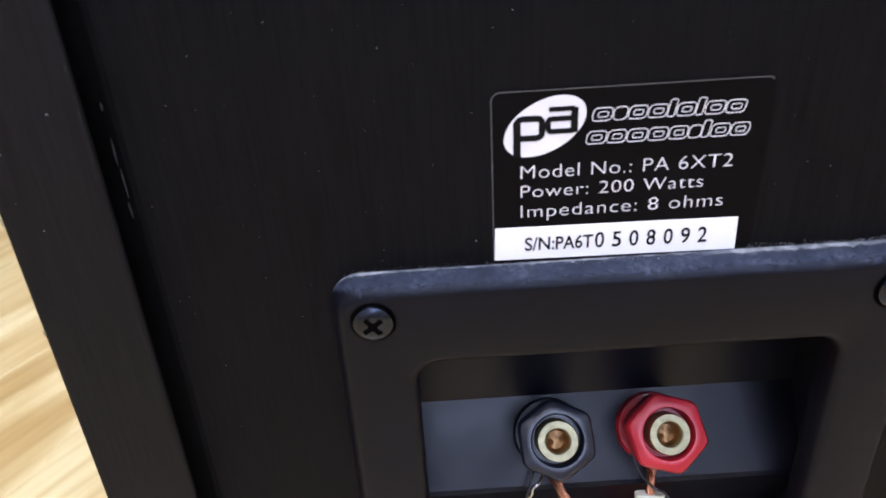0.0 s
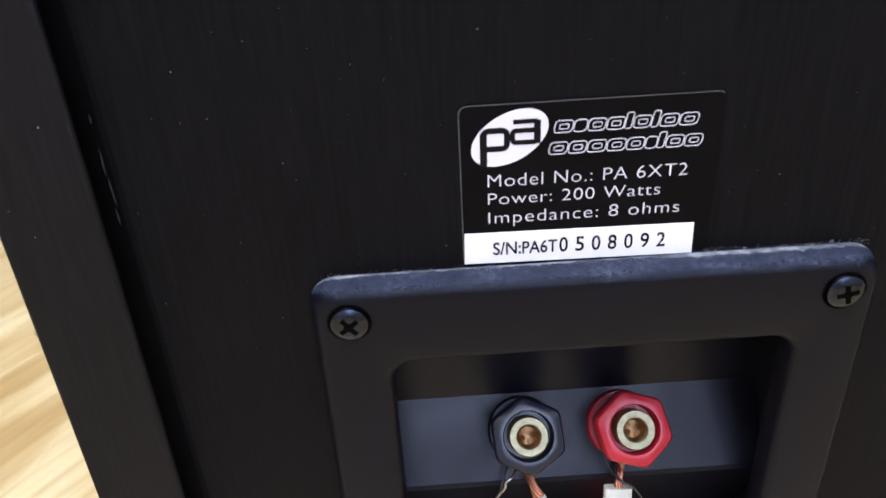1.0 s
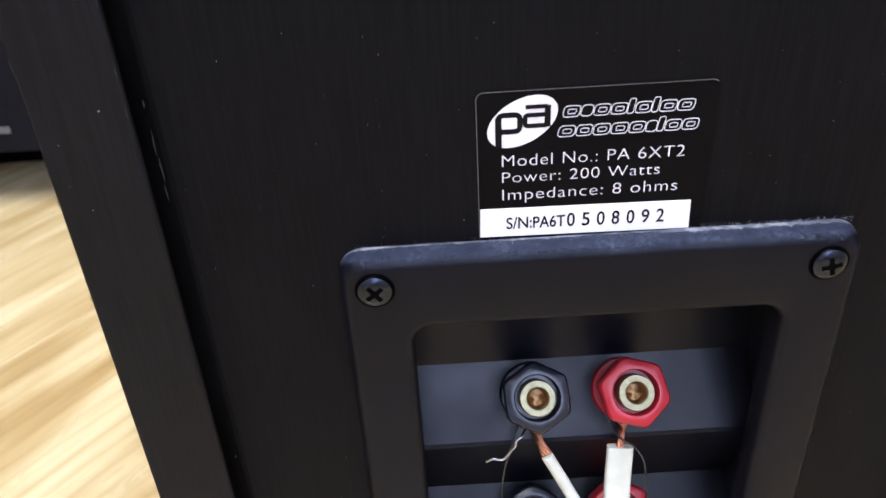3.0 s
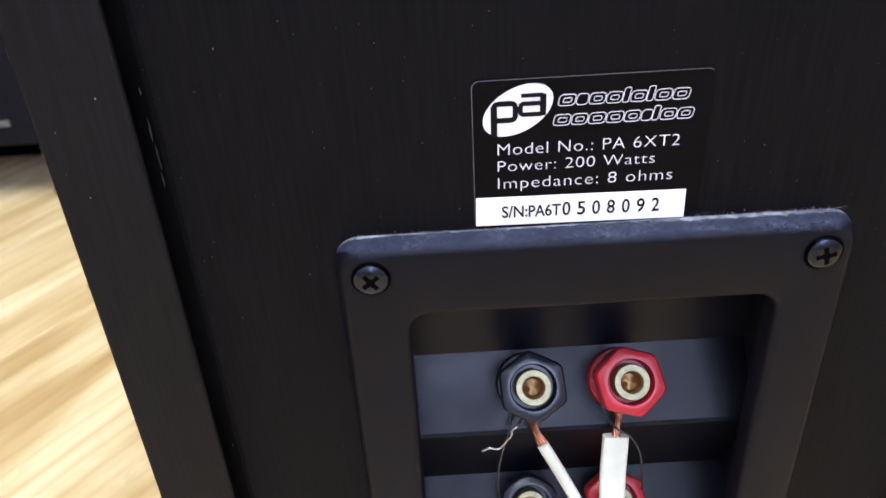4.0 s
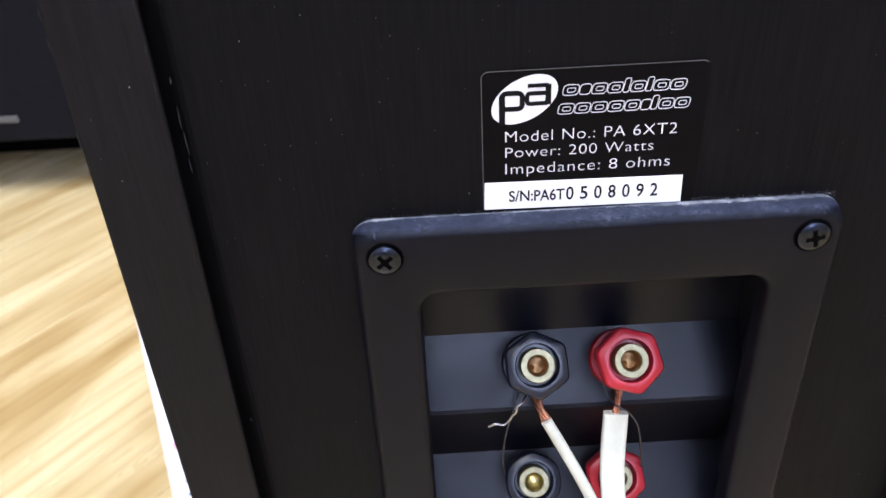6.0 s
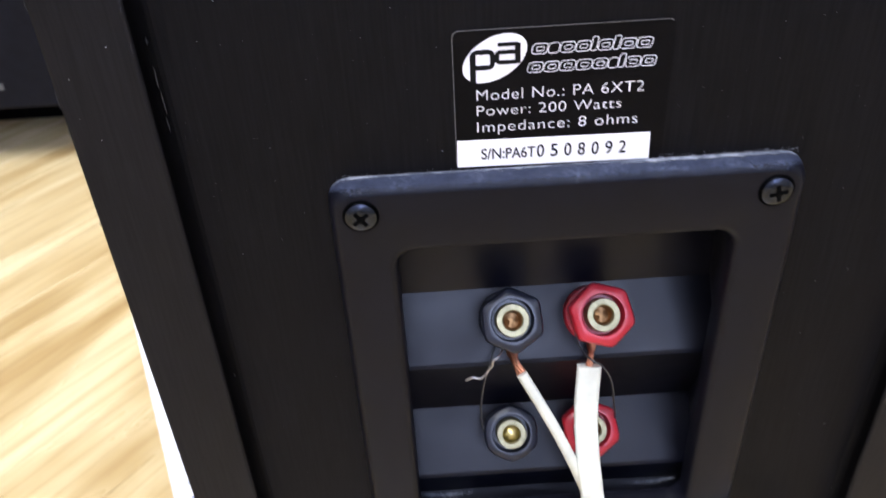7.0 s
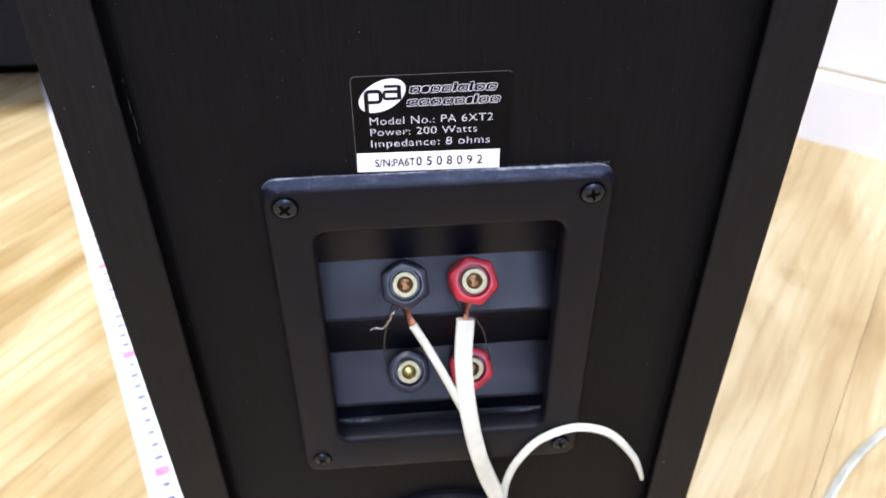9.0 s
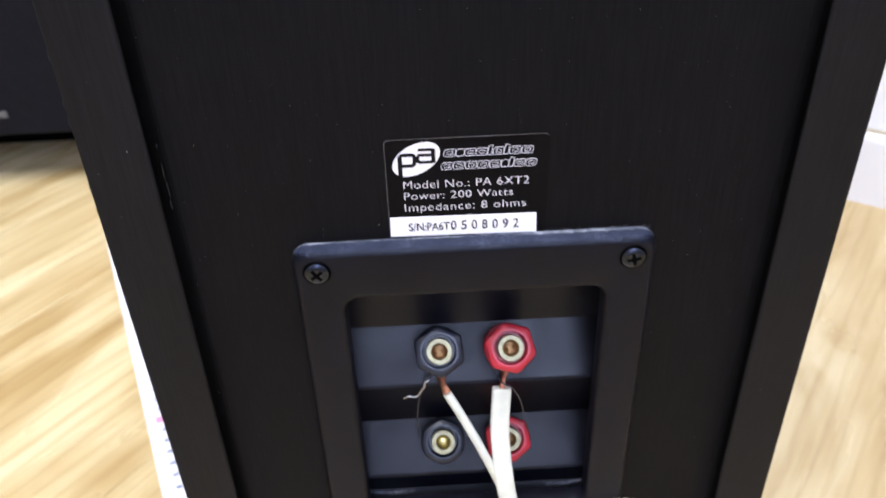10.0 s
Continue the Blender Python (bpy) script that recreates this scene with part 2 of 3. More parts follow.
def rrect(hx, z0, z1, r, y, cx=0.0, seg=6):
    """A rounded rectangle in the plane y, anticlockwise."""
    pts = []
    for qx, qz, a0 in ((hx - r, z1 - r, 0), (-hx + r, z1 - r, 90), (-hx + r, z0 + r, 180), (hx - r, z0 + r, 270)):
        for k in range(seg + 1):
            a = radians(a0 + 90 * k / seg)
            pts.append(Vector((cx + qx + r * math.cos(a), y, qz + r * math.sin(a))))
    return pts


def ring(r, z, n=32, cx=0.0, cy=0.0):
    return [Vector((cx + r * math.cos(2 * math.pi * k / n), cy + r * math.sin(2 * math.pi * k / n), z)) for k in range(n)]


def hexring(r, z, n=8, blend=0.0):
    """A hexagon with n points a side; blend moves it towards a circle of its inner radius."""
    pts, ri = [], r * math.cos(math.pi / 6)
    for s in range(6):
        a, b = radians(60 * s + 30), radians(60 * s + 90)
        p, q = Vector((math.cos(a), math.sin(a), 0)) * r, Vector((math.cos(b), math.sin(b), 0)) * r
        for k in range(n):
            v = p.lerp(q, k / n)
            rad = min(v.length, r * 0.965)
            v = v.normalized() * (rad * (1 - blend) + ri * blend)
            pts.append(Vector((v.x, v.y, z)))
    return pts


def smooth_path(pts, per=8):
    """Catmull-Rom through the points."""
    p = [Vector(q) for q in pts]
    p = [2 * p[0] - p[1]] + p + [2 * p[-1] - p[-2]]
    out = []
    for i in range(1, len(p) - 2):
        for k in range(per):
            t = k / per
            out.append(0.5 * ((2 * p[i]) + (p[i + 1] - p[i - 1]) * t + (2 * p[i - 1] - 5 * p[i] + 4 * p[i + 1] - p[i + 2]) * t * t
                              + (3 * p[i] - p[i - 1] - 3 * p[i + 1] + p[i + 2]) * t ** 3))
    out.append(p[-2])
    return out


def section(kind, w, h, n=20):
    """Cross-sections: 'round' is an ellipse, 'twin' a figure of eight, 'flat' a rounded strap."""
    pts = []
    for k in range(n):
        a = 2 * math.pi * k / n
        c, s = math.cos(a), math.sin(a)
        if kind == "twin":
            x = c * w / 2
            y = s * h / 2 * (0.72 + 0.28 * min(1.0, abs(c) * 1.9)) if abs(c) < 0.6 else s * h / 2 * 1.25
            pts.append((x, max(-h / 2, min(h / 2, y))))
        elif kind == "flat":
            e = 0.5
            pts.append((math.copysign(abs(c) ** e, c) * w / 2, math.copysign(abs(s) ** e, s) * h / 2))
        else:
            pts.append((c * w / 2, s * h / 2))
    return pts


def sweep(bm, path, sec, face=(0, -1, 0), twist=None, scale=None):
    """Carries a section along a path; its flat side looks towards face, turned by twist degrees on the way."""
    loops, n = [], len(path)
    for i, p in enumerate(path):
        t = (path[min(i + 1, n - 1)] - path[max(i - 1, 0)]).normalized()
        f = Vector(face)
        side = t.cross(f)
        if side.length < 1e-6:
            side = t.orthogonal()
        side.normalize()
        up = side.cross(t)
        a = radians(twist(i / (n - 1))) if twist else 0.0
        s2, u2 = side * math.cos(a) + up * math.sin(a), up * math.cos(a) - side * math.sin(a)
        k = scale(i / (n - 1)) if scale else 1.0
        loops.append([p + s2 * (x * k) + u2 * (y * k) for x, y in sec])
    loft(bm, loops, True, True)
    return bm


# ---- the room ----
def room_part(name, bm, mat, label, category):
    ob = finish(name, bm, mat)
    ob.matrix_world = ROOM
    return tagged(ob, label, category, kind="structure")


T = 0.12
bm = bmesh.new(); box(bm, U1, U1 + T, V0 - T, V1 + T, 0, CEIL)
room_part("wall_north", bm, WALL, "plain white painted wall behind the speaker", "wall")
# south, west, east: unseen walls, grey to cut bounce onto the speaker's back
bm = bmesh.new()
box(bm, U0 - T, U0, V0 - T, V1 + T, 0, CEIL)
room_part("wall_south", bm, UNSEEN_GREY, "unseen plain wall, grey to cut bounced light", "wall")
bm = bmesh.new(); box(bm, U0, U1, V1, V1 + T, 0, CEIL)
room_part("wall_west", bm, UNSEEN_GREY, "unseen plain side wall, grey to cut bounced light", "wall")
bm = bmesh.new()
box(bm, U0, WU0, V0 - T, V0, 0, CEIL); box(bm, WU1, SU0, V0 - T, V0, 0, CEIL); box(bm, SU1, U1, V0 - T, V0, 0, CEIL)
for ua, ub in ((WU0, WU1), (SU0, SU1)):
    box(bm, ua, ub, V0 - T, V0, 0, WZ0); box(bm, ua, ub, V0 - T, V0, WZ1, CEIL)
room_part("wall_east", bm, UNSEEN_GREY, "unseen side wall, grey to cut bounced light, with two lamp openings", "wall")
bm = bmesh.new(); box(bm, U0 - T, U1 + T, V0 - T, V1 + T, CEIL, CEIL + 0.1)
room_part("ceiling", bm, WALL, "plain white painted ceiling", "ceiling")

# baseboard with a rounded top and a yellowed, slightly wavy joint to the wall
bm = bmesh.new()
prof = [(U1, 0.0), (U1 - 0.012, 0.0), (U1 - 0.012, 0.0570), (U1 - 0.011, 0.0600), (U1 - 0.0085, 0.0617), (U1, 0.0621)]
loft(bm, [[Vector((x, v, z)) for x, z in prof] for v in (V0, V1)], True, True)
room_part("baseboard", bm, BASEB, "low white painted baseboard along the wall", "baseboard")
bm = bmesh.new()
loops = []
for i in range(160):
    v = V0 + (V1 - V0) * i / 159
    k = 0.0008 + 0.0022 * noise.noise(Vector((v * 9, 0, 0))) + 0.0006 * noise.noise(Vector((v * 37, 3, 0)))
    loops.append([Vector((U1 - 0.003, v, 0.0617)), Vector((U1 - 0.003, v, 0.0630 + max(0.0, k))), Vector((U1 + 0.001, v, 0.0634 + max(0.0, k))), Vector((U1 + 0.001, v, 0.0617))])
loft(bm, loops, True, True)
room_part("trim", bm, CAULK, "thin yellowed caulk line above the baseboard", "trim")


# ---- the speaker ----
speaker = thing("tower_speaker", pose(0, 0, 0), "tall black ash vinyl tower loudspeaker standing on the oak floor", "loudspeaker")
H_CAB, DEPTH, XL, XR, CHEEK = 0.92, 0.27, -0.0845, 0.0865, 0.0145
REC = 0.005                              # how far the side panels stand proud of the back

bm = bmesh.new()                         # back panel with the hole for the port
PORT_X, PORT_Z, PORT_R = 0.001, 0.109, 0.0285
hole = [Vector((PORT_X + (PORT_R - 0.0015) * math.cos(2 * math.pi * k / 48), 0, PORT_Z + (PORT_R - 0.0015) * math.sin(2 * math.pi * k / 48))) for k in range(48)]
x0, x1 = XL + CHEEK, XR - CHEEK
outer = []
for v in hole:
    d = (v - Vector((PORT_X, 0, PORT_Z))).normalized()
    s = min((x1 - PORT_X) / d.x if d.x > 1e-6 else 9, (x0 - PORT_X) / d.x if d.x < -1e-6 else 9, 0.05 / abs(d.z) if abs(d.z) > 1e-6 else 9)
    outer.append(Vector((PORT_X, 0, PORT_Z)) + d * s)
loft(bm, [[v + Vector((0, 0.016, 0)) for v in hole], hole, outer])
zt, zb = PORT_Z + 0.05, PORT_Z - 0.05
HX, HZ = 0.0380, 0.2562                   # the opening behind the terminal plate
for xa, xb, za, zc in ((x0, x1, 0.0, zb), (x0, x1, HZ, H_CAB), (x0, -HX, zt, HZ), (HX, x1, zt, HZ)):
    bm.faces.new([bm.verts.new(c) for c in ((xa, 0, za), (xb, 0, za), (xb, 0, zc), (xa, 0, zc))])
for cx in (x0, x1):                      # corners of the ring round the hole
    for cz in (zb, zt):
        a = min((v for v in outer if abs(v.x - cx) < 1e-5), key=lambda v: abs(v.z - cz))
        b = min((v for v in outer if abs(v.z - cz) < 1e-5), key=lambda v: abs(v.x - cx))
        if (a - b).length > 1e-6:
            bm.faces.new([bm.verts.new(a), bm.verts.new(b), bm.verts.new((cx, 0, cz))])
part("back_panel", bm, ASH, speaker)


def cheek(xa, xb, name="side_panel"):
    bm = bmesh.new()
    box(bm, xa, xb, -REC, DEPTH, 0.0, H_CAB, 0.0006, 2)
    bmesh.ops.recalc_face_normals(bm, faces=bm.faces)
    for f in bm.faces:                   # near-black inner side: the step's shade is put into the colour
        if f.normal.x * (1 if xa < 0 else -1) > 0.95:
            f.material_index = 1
    return part(name, bm, [BANDING, JOINT_SHADE], speaker)


cheek(XL, XL + CHEEK)
cheek(XR - CHEEK, XR)
bm = bmesh.new(); box(bm, XL + CHEEK, XR - CHEEK, DEPTH - 0.02, DEPTH, 0, H_CAB)
part("front_baffle", bm, ASH, speaker)
bm = bmesh.new(); box(bm, XL + CHEEK, XR - CHEEK, 0.0, DEPTH - 0.02, H_CAB - 0.016, H_CAB)
part("top_panel", bm, ASH, speaker)

def cove(x, side, k):
    """An added near-black bead for the shade where the back meets a side panel, paler on its outer half."""
    arc = [(2.2 * k * (1 - math.sin(radians(a))), -3.4 * (1 - math.cos(radians(a))) - 0.05) for a in range(0, 91, 10)]
    bm = bmesh.new()
    loft(bm, [[Vector((x + side * (u + 0.02) * 0.001, v * 0.001, z)) for u, v in arc] for z in (0.0, H_CAB)], close=False)
    bm.faces.ensure_lookup_table()
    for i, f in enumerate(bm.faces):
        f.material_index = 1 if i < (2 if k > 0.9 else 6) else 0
    part("joint_shade_bead", bm, [JOINT_SHADE, SOFT_SHADE], speaker, "", 80)


cove(XL + CHEEK, 1, 1.0)
cove(XR - CHEEK, -1, 0.6)

# reflex port: a flared tube below the terminals
bm = bmesh.new()
loops = []
for r, y in ((PORT_R, -0.0002), (PORT_R, -0.0022), (PORT_R - 0.0012, -0.003), (PORT_R - 0.003, -0.0026), (PORT_R - 0.006, 0.002), (PORT_R - 0.008, 0.012), (PORT_R - 0.0085, 0.11)):
    loops.append([Vector((PORT_X + r * math.cos(2 * math.pi * k / 48), y, PORT_Z + r * math.sin(2 * math.pi * k / 48))) for k in range(48)])
loft(bm, loops, False, True)
part("reflex_port", bm, PLATE, speaker, "black plastic flared bass reflex port", 40)

# ---- terminal plate ----
PX, PZ0, PZ1, PR = 0.0440, 0.157, 0.2677, 0.0046
RIM, RIMY = 0.0021, 0.0042               # the rounded rim: how far it runs inwards and forwards
OX, OZ0, OZ1 = 0.0322, 0.1725, 0.2532
bm = bmesh.new()
loops = [rrect(PX, PZ0, PZ1, PR, 0.0)]
for k in range(10):
    a = radians(10 * k)
    ins = RIM * (1 - math.cos(a))
    loops.append(rrect(PX - ins, PZ0 + ins, PZ1 - ins, PR - ins * 0.6, -0.0003 - RIMY * math.sin(a)))
for ins, y, r in ((-0.0016, -0.0045, 0.0052), (-0.0006, -0.0042, 0.0044), (0.0, -0.0033, 0.0038), (0.0, 0.0012, 0.0038), (-0.0012, 0.0022, 0.004), (-0.0052, 0.0023, 0.006)):
    loops.append(rrect(OX - ins, OZ0 + ins, OZ1 - ins, r, y))
loft(bm, loops)
plate = part("terminal_plate", bm, PLATE, speaker, "black moulded plastic terminal plate, dusty along its top edge", 50)

# dust settled on the rim's upper half, ragged at its lower border; the film's blue also paints sky sheen
def rim_point(col, a, lift):
    """A place on the rim: col is ('edge', x) on the straight top or ('corner', side, degrees); a runs from the wall (0) to the front (90)."""
    ins = RIM * (1 - math.cos(radians(a))) - lift * math.cos(radians(a))
    y = -0.0003 - (RIMY + lift) * math.sin(radians(a))
    r = PR - ins * 0.6
    if col[0] == "edge":
        return Vector((col[1], y, PZ1 - ins))
    th = radians(col[2])
    return Vector((col[1] * (PX - ins - r + r * math.cos(th)), y, PZ1 - ins - r + r * math.sin(th)))


COLS = [("corner", 1, 24 + 66 * k / 24) for k in range(24)]
COLS += [("edge", (PX - PR) * (1 - 2 * k / 420)) for k in range(421)]
COLS += [("corner", -1, 90 - 66 * k / 24) for k in range(1, 25)]


def rim_film(name, mat, label, a0, reach, lift):
    rows = []
    for i, col in enumerate(COLS):
        top = reach(i, col) * (1.0 if col[0] == "edge" else min(1.0, 0.1 + (col[2] - 24) / 60))
        rows.append([rim_point(col, a0 + (max(top, a0 + 0.5) - a0) * k / 6, lift) for k in range(7)])
    bm = bmesh.new()
    grid = loft(bm, rows, close=False)
    cover = {v: 1 - k / 6 for row in grid for k, v in enumerate(row)}
    uv = bm.loops.layers.uv.new("cover")
    for f in bm.faces:
        for lp in f.loops:
            lp[uv].uv = (0.5, cover[lp.vert])
    part(name, bm, mat, plate, label, 60)


def film_reach(i, col):
    return 84 + 7 * noise.noise(Vector((i * 0.21, 1, 0))) + 5 * noise.noise(Vector((i * 0.9, 4, 0)))


def line_reach(i, col):
    x = col[1] if col[0] == "edge" else col[1] * PX
    return 7 + 10 * max(0.0, noise.noise(Vector((i * 0.13, 8, 0))) + 0.25) + 4 * noise.noise(Vector((i * 0.8, 2, 0))) + (9 if x > 0.010 else 5 if x < -0.037 else 0)


rim_film("dust_with_sheen", DUST_SHEEN, "thin dust film, its blue also painting the sky's sheen", 2, film_reach, 0.00003)
rim_film("dust_line", PALEFILM, "pale grey line of dust", 0, line_reach, 0.00006)

# the recess behind the opening: two sloping terraces with undercut steps
PROFILE = [(0.0016, 0.2546), (0.0190, 0.2520), (0.0164, 0.2273), (0.0062, 0.2144), (0.0058, 0.2135), (0.0064, 0.2125),
           (0.0164, 0.1910), (0.0168, 0.1898), (0.0066, 0.1768), (0.0062, 0.1759), (0.0066, 0.1750), (0.0105, 0.1655), (0.0085, 0.1632), (0.0025, 0.1664), (0.0016, 0.1709)]
CX = 0.0370
bm = bmesh.new()
loft(bm, [[Vector((-CX, y, z)) for y, z in PROFILE], [Vector((CX, y, z)) for y, z in PROFILE]], close=False)
for sx in (-CX, CX):
    bm.faces.new([bm.verts.new((sx, y, z)) for y, z in PROFILE])
part("recess", bm, CUP, plate, "glossy black stepped terminal recess", 8)


def trough_dust(xa, xb):
    """A streak of pale dust in an end of the trough at the foot of the recess."""
    bm = bmesh.new()
    uv = bm.loops.layers.uv.new("cover")
    rows = []
    for k in range(13):
        f = k / 12
        w = math.sin(math.pi * min(1.0, 0.25 + 0.75 * f)) * 0.5 + 0.2
        rows.append([Vector((xa + (xb - xa) * f, 0.0105 - 0.002 * q - 0.0001, 0.1655 - 0.0023 * q + 0.0001)) for q in (0.1, 0.1 + 0.4 * w, 0.1 + 0.8 * w)])
    grid = loft(bm, rows, close=False)
    cover = {v: (0.25, 0.75, 0.3)[j] * (0.3 + 0.7 * k / 12) for k, row in enumerate(grid) for j, v in enumerate(row)}
    for f in bm.faces:
        for lp in f.loops:
            lp[uv].uv = (0.5, cover[lp.vert])
    part("trough_dust", bm, PALEFILM, plate, "pale streak of dust")


trough_dust(-0.019, -0.0345)
trough_dust(0.022, 0.0345)


def plate_screw(x, z, turn, r=0.0030):
    """A pan-head cross screw; its near-black slot and flat ring stand for shaded recesses."""
    bm = bmesh.new()
    m = Matrix.Translation((x, -0.0045, z)) @ Matrix.Rotation(radians(90), 4, "X") @ Matrix.Rotation(radians(turn), 4, "Z")
    loops = [ring(r * f, h) for f, h in ((1.0, 0.0), (1.0, 0.0002), (0.95, 0.0006), (0.80, 0.00095), (0.55, 0.0012))]
    loops.append(ring(r * 0.30, 0.00128))
    loft(bm, loops, True, True)
    bmesh.ops.transform(bm, matrix=m, verts=bm.verts)
    s = part("screw", bm, SCREW, plate, "dull blackened cross-head screw", 30)
    bm = bmesh.new()
    for a in (0, 90):
        b2 = bmesh.new()
        w, q = r * 0.56, r * 0.17
        loft(b2, [[Vector((sx * w * k, sy * q * k2, h)) for sx, sy in ((-1, -1), (1, -1), (1, 1), (-1, 1))] for k, k2, h in ((1, 0.75, 0.00132), (0.8, 0.7, 0.0006))], True, True)
        bmesh.ops.rotate(b2, cent=(0, 0, 0), matrix=Matrix.Rotation(radians(a), 3, "Z"), verts=b2.verts)
        tmp = bpy.data.meshes.new("t"); b2.to_mesh(tmp); b2.free(); bm.from_mesh(tmp); bpy.data.meshes.remove(tmp)
    bmesh.ops.transform(bm, matrix=m, verts=bm.verts)
    bmesh.ops.create_circle(bm, cap_ends=True, segments=12, radius=r * 0.25, matrix=m @ Matrix.Translation((0, 0, 0.00134)))
    part("cross_slot", bm, SLOT, s)
    # flat near-black ring on the plate paints the shaded gap round the head
    bm = bmesh.new()
    loft(bm, [ring(r * 1.13, 0.00008), ring(r * 0.98, 0.00010)], False, False)
    bmesh.ops.transform(bm, matrix=m, verts=bm.verts)
    part("gap_shade_ring", bm, SLOT, s)


plate_screw(-0.0379, 0.2619, 38)
plate_screw(0.0379, 0.2619, 12)
plate_screw(-0.038, 0.1645, 50, 0.0026)
plate_screw(0.038, 0.1645, 20, 0.0026)

# ---- binding posts ----
AXIS = Vector((0, -0.788, 0.616))
POST_H = 0.0140


def binding_post(x, y, z, nut, wire_hole, turn, label, soft=0.0, core=None):
    """A five-way post: flange, hexagonal nut, gilded tube with its bore. y, z: the tip."""
    tip = Vector((x, y, z))
    m = Matrix.Translation(tip - AXIS * POST_H) @ AXIS.to_track_quat("Z", "Y").to_matrix().to_4x4() @ Matrix.Rotation(radians(turn), 4, "Z")
    bm = bmesh.new()
    loft(bm, [ring(0.0066, 0.0), ring(0.0066, 0.0012), ring(0.0062, 0.0018), ring(0.0050, 0.0019), ring(0.0045, 0.0042)], True, True)
    bmesh.ops.transform(bm, matrix=m, verts=bm.verts)
    post = part("binding_post", bm, nut, plate, label, 35)
    bm = bmesh.new()
    prof = ((0.0060, 0.0060, 0.8), (0.0068, 0.0066, 0.0), (0.0074, 0.0116, 0.0), (0.00735, 0.0124, 0.03), (0.0070, 0.0130, 0.12), (0.0063, 0.01335, 0.45),
            (0.0057, 0.0135, 0.9), (0.0053, 0.01345, 1.0), (0.0051, 0.0131, 1.0), (0.0050, 0.0098, 1.0), (0.0030, 0.0098, 1.0))
    loops = [hexring(r, h, blend=min(1.0, q + soft)) for r, h, q in prof]
    loft(bm, loops, True, False)
    bmesh.ops.transform(bm, matrix=m, verts=bm.verts)
    part("hex_nut", bm, nut, post, "", 28)
    bm = bmesh.new()
    loops = [ring(r, h) for r, h in ((0.0036, 0.0090), (0.0036, 0.0136), (0.0034, 0.0140), (0.0023, 0.0140), (0.0021, 0.0138), (0.0021, 0.0100))]
    loft(bm, loops, False, False)
    bmesh.ops.transform(bm, matrix=m, verts=bm.verts)
    part("metal_collar", bm, GOLD, post, "gilded metal collar", 40)
    bm = bmesh.new()
    if wire_hole:                        # rough copper seen down the bore
        loft(bm, [ring(0.0021, 0.0122, 20), ring(0.0016, 0.0110, 20), ring(0.0006, 0.0112, 20)], False, True)
        for v in bm.verts:
            v.co.z += 0.0007 * noise.noise(v.co * 900)
    else:                                # a domed brass core
        loft(bm, [ring(0.0021, 0.0125, 20), ring(0.0016, 0.0131, 20), ring(0.0008, 0.0135, 20), ring(0.0003, 0.0136, 20)], False, True)
    bmesh.ops.transform(bm, matrix=m, verts=bm.verts)
    part("bore", bm, core or (BORE if wire_hole else BRASS), post, "", 40)
    return post


binding_post(-0.0095, 0.0014, 0.2300, BLACKNUT, True, 4, "black plastic binding post holding bare copper wire")
binding_post(0.0097, 0.0014, 0.2299, REDNUT, True, 14, "red plastic binding post holding bare copper wire")
binding_post(-0.0094, 0.0040, 0.1924, BLACKNUT, False, 0, "black plastic binding post with an empty brass core", 0.55)
binding_post(0.0100, 0.0040, 0.1920, REDNUT, False, 8, "red plastic binding post partly hidden by the cable", 0.0, BORE)

# ---- label and its writing ----
rating = thing("rating_label", pose(0, 0, 0), "black rating label with silver print stuck to the speaker's back", "label")


def slab(bm, loop, y0, y1):
    loft(bm, [[Vector((v.x, y0, v.z)) for v in loop], [Vector((v.x, y1, v.z)) for v in loop]], True, True)


LX, LC, LZ0, LZ1 = 0.0186, -0.0014, 0.2679, 0.2938
bm = bmesh.new(); slab(bm, rrect(LX, LZ0, LZ1, 0.0013, 0, LC), -0.00005, -0.00022)
part("film", bm, LABEL, rating)
bm = bmesh.new()
o1, o2 = rrect(LX, LZ0, LZ1, 0.0013, -0.00026, LC), rrect(LX - 0.00013, LZ0 + 0.00013, LZ1 - 0.00013, 0.0012, -0.00026, LC)
loft(bm, [o1[3:17], o2[3:17]], close=False)
part("worn_edge", bm, mat_plastic("pale_cut_edge", (0.10, 0.10, 0.105), 0.6), rating)
TZ = -0.00034


def lettering(text, x, z, height, width, mat, parent, y=TZ, bold=0.0, space=1.0):
    """Text in the built-in font, its capitals `height` high, stretched to `width`."""
    cu = bpy.data.curves.new("text", "FONT")
    cu.body, cu.size, cu.space_character, cu.offset = text, 1.0, space, bold
    tmp = new("tmp", cu)
    me = bpy.data.meshes.new_from_object(tmp.evaluated_get(bpy.context.evaluated_depsgraph_get()))
    bpy.data.objects.remove(tmp)
    xs = [v.co.x for v in me.vertices]
    k = width / (max(xs) - min(xs))
    cap = height / 0.69
    lo = min(xs)
    for v in me.vertices:
        v.co = Vector((x + (v.co.x - lo) * k, y, z + v.co.y * cap))
    me.materials.append(mat)
    ob = new("lettering", me)
    ob.parent = parent
    return ob


lettering("Model No.: PA 6XT2", -0.0161, 0.28125, 0.0020, 0.0289, INK, rating, bold=-0.013, space=1.08)
lettering("Power: 200 Watts", -0.0161, 0.27835, 0.0019, 0.0252, INK, rating, bold=-0.013, space=1.08)
lettering("Impedance: 8 ohms", -0.0161, 0.2752, 0.0020, 0.0283, INK, rating, bold=-0.013, space=1.1)

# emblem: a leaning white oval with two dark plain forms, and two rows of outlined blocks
bm = bmesh.new()
EC, EA, EB, ET = Vector((-0.0129, 0, 0.2887)), 0.0059, 0.0036, radians(29)
oval = []
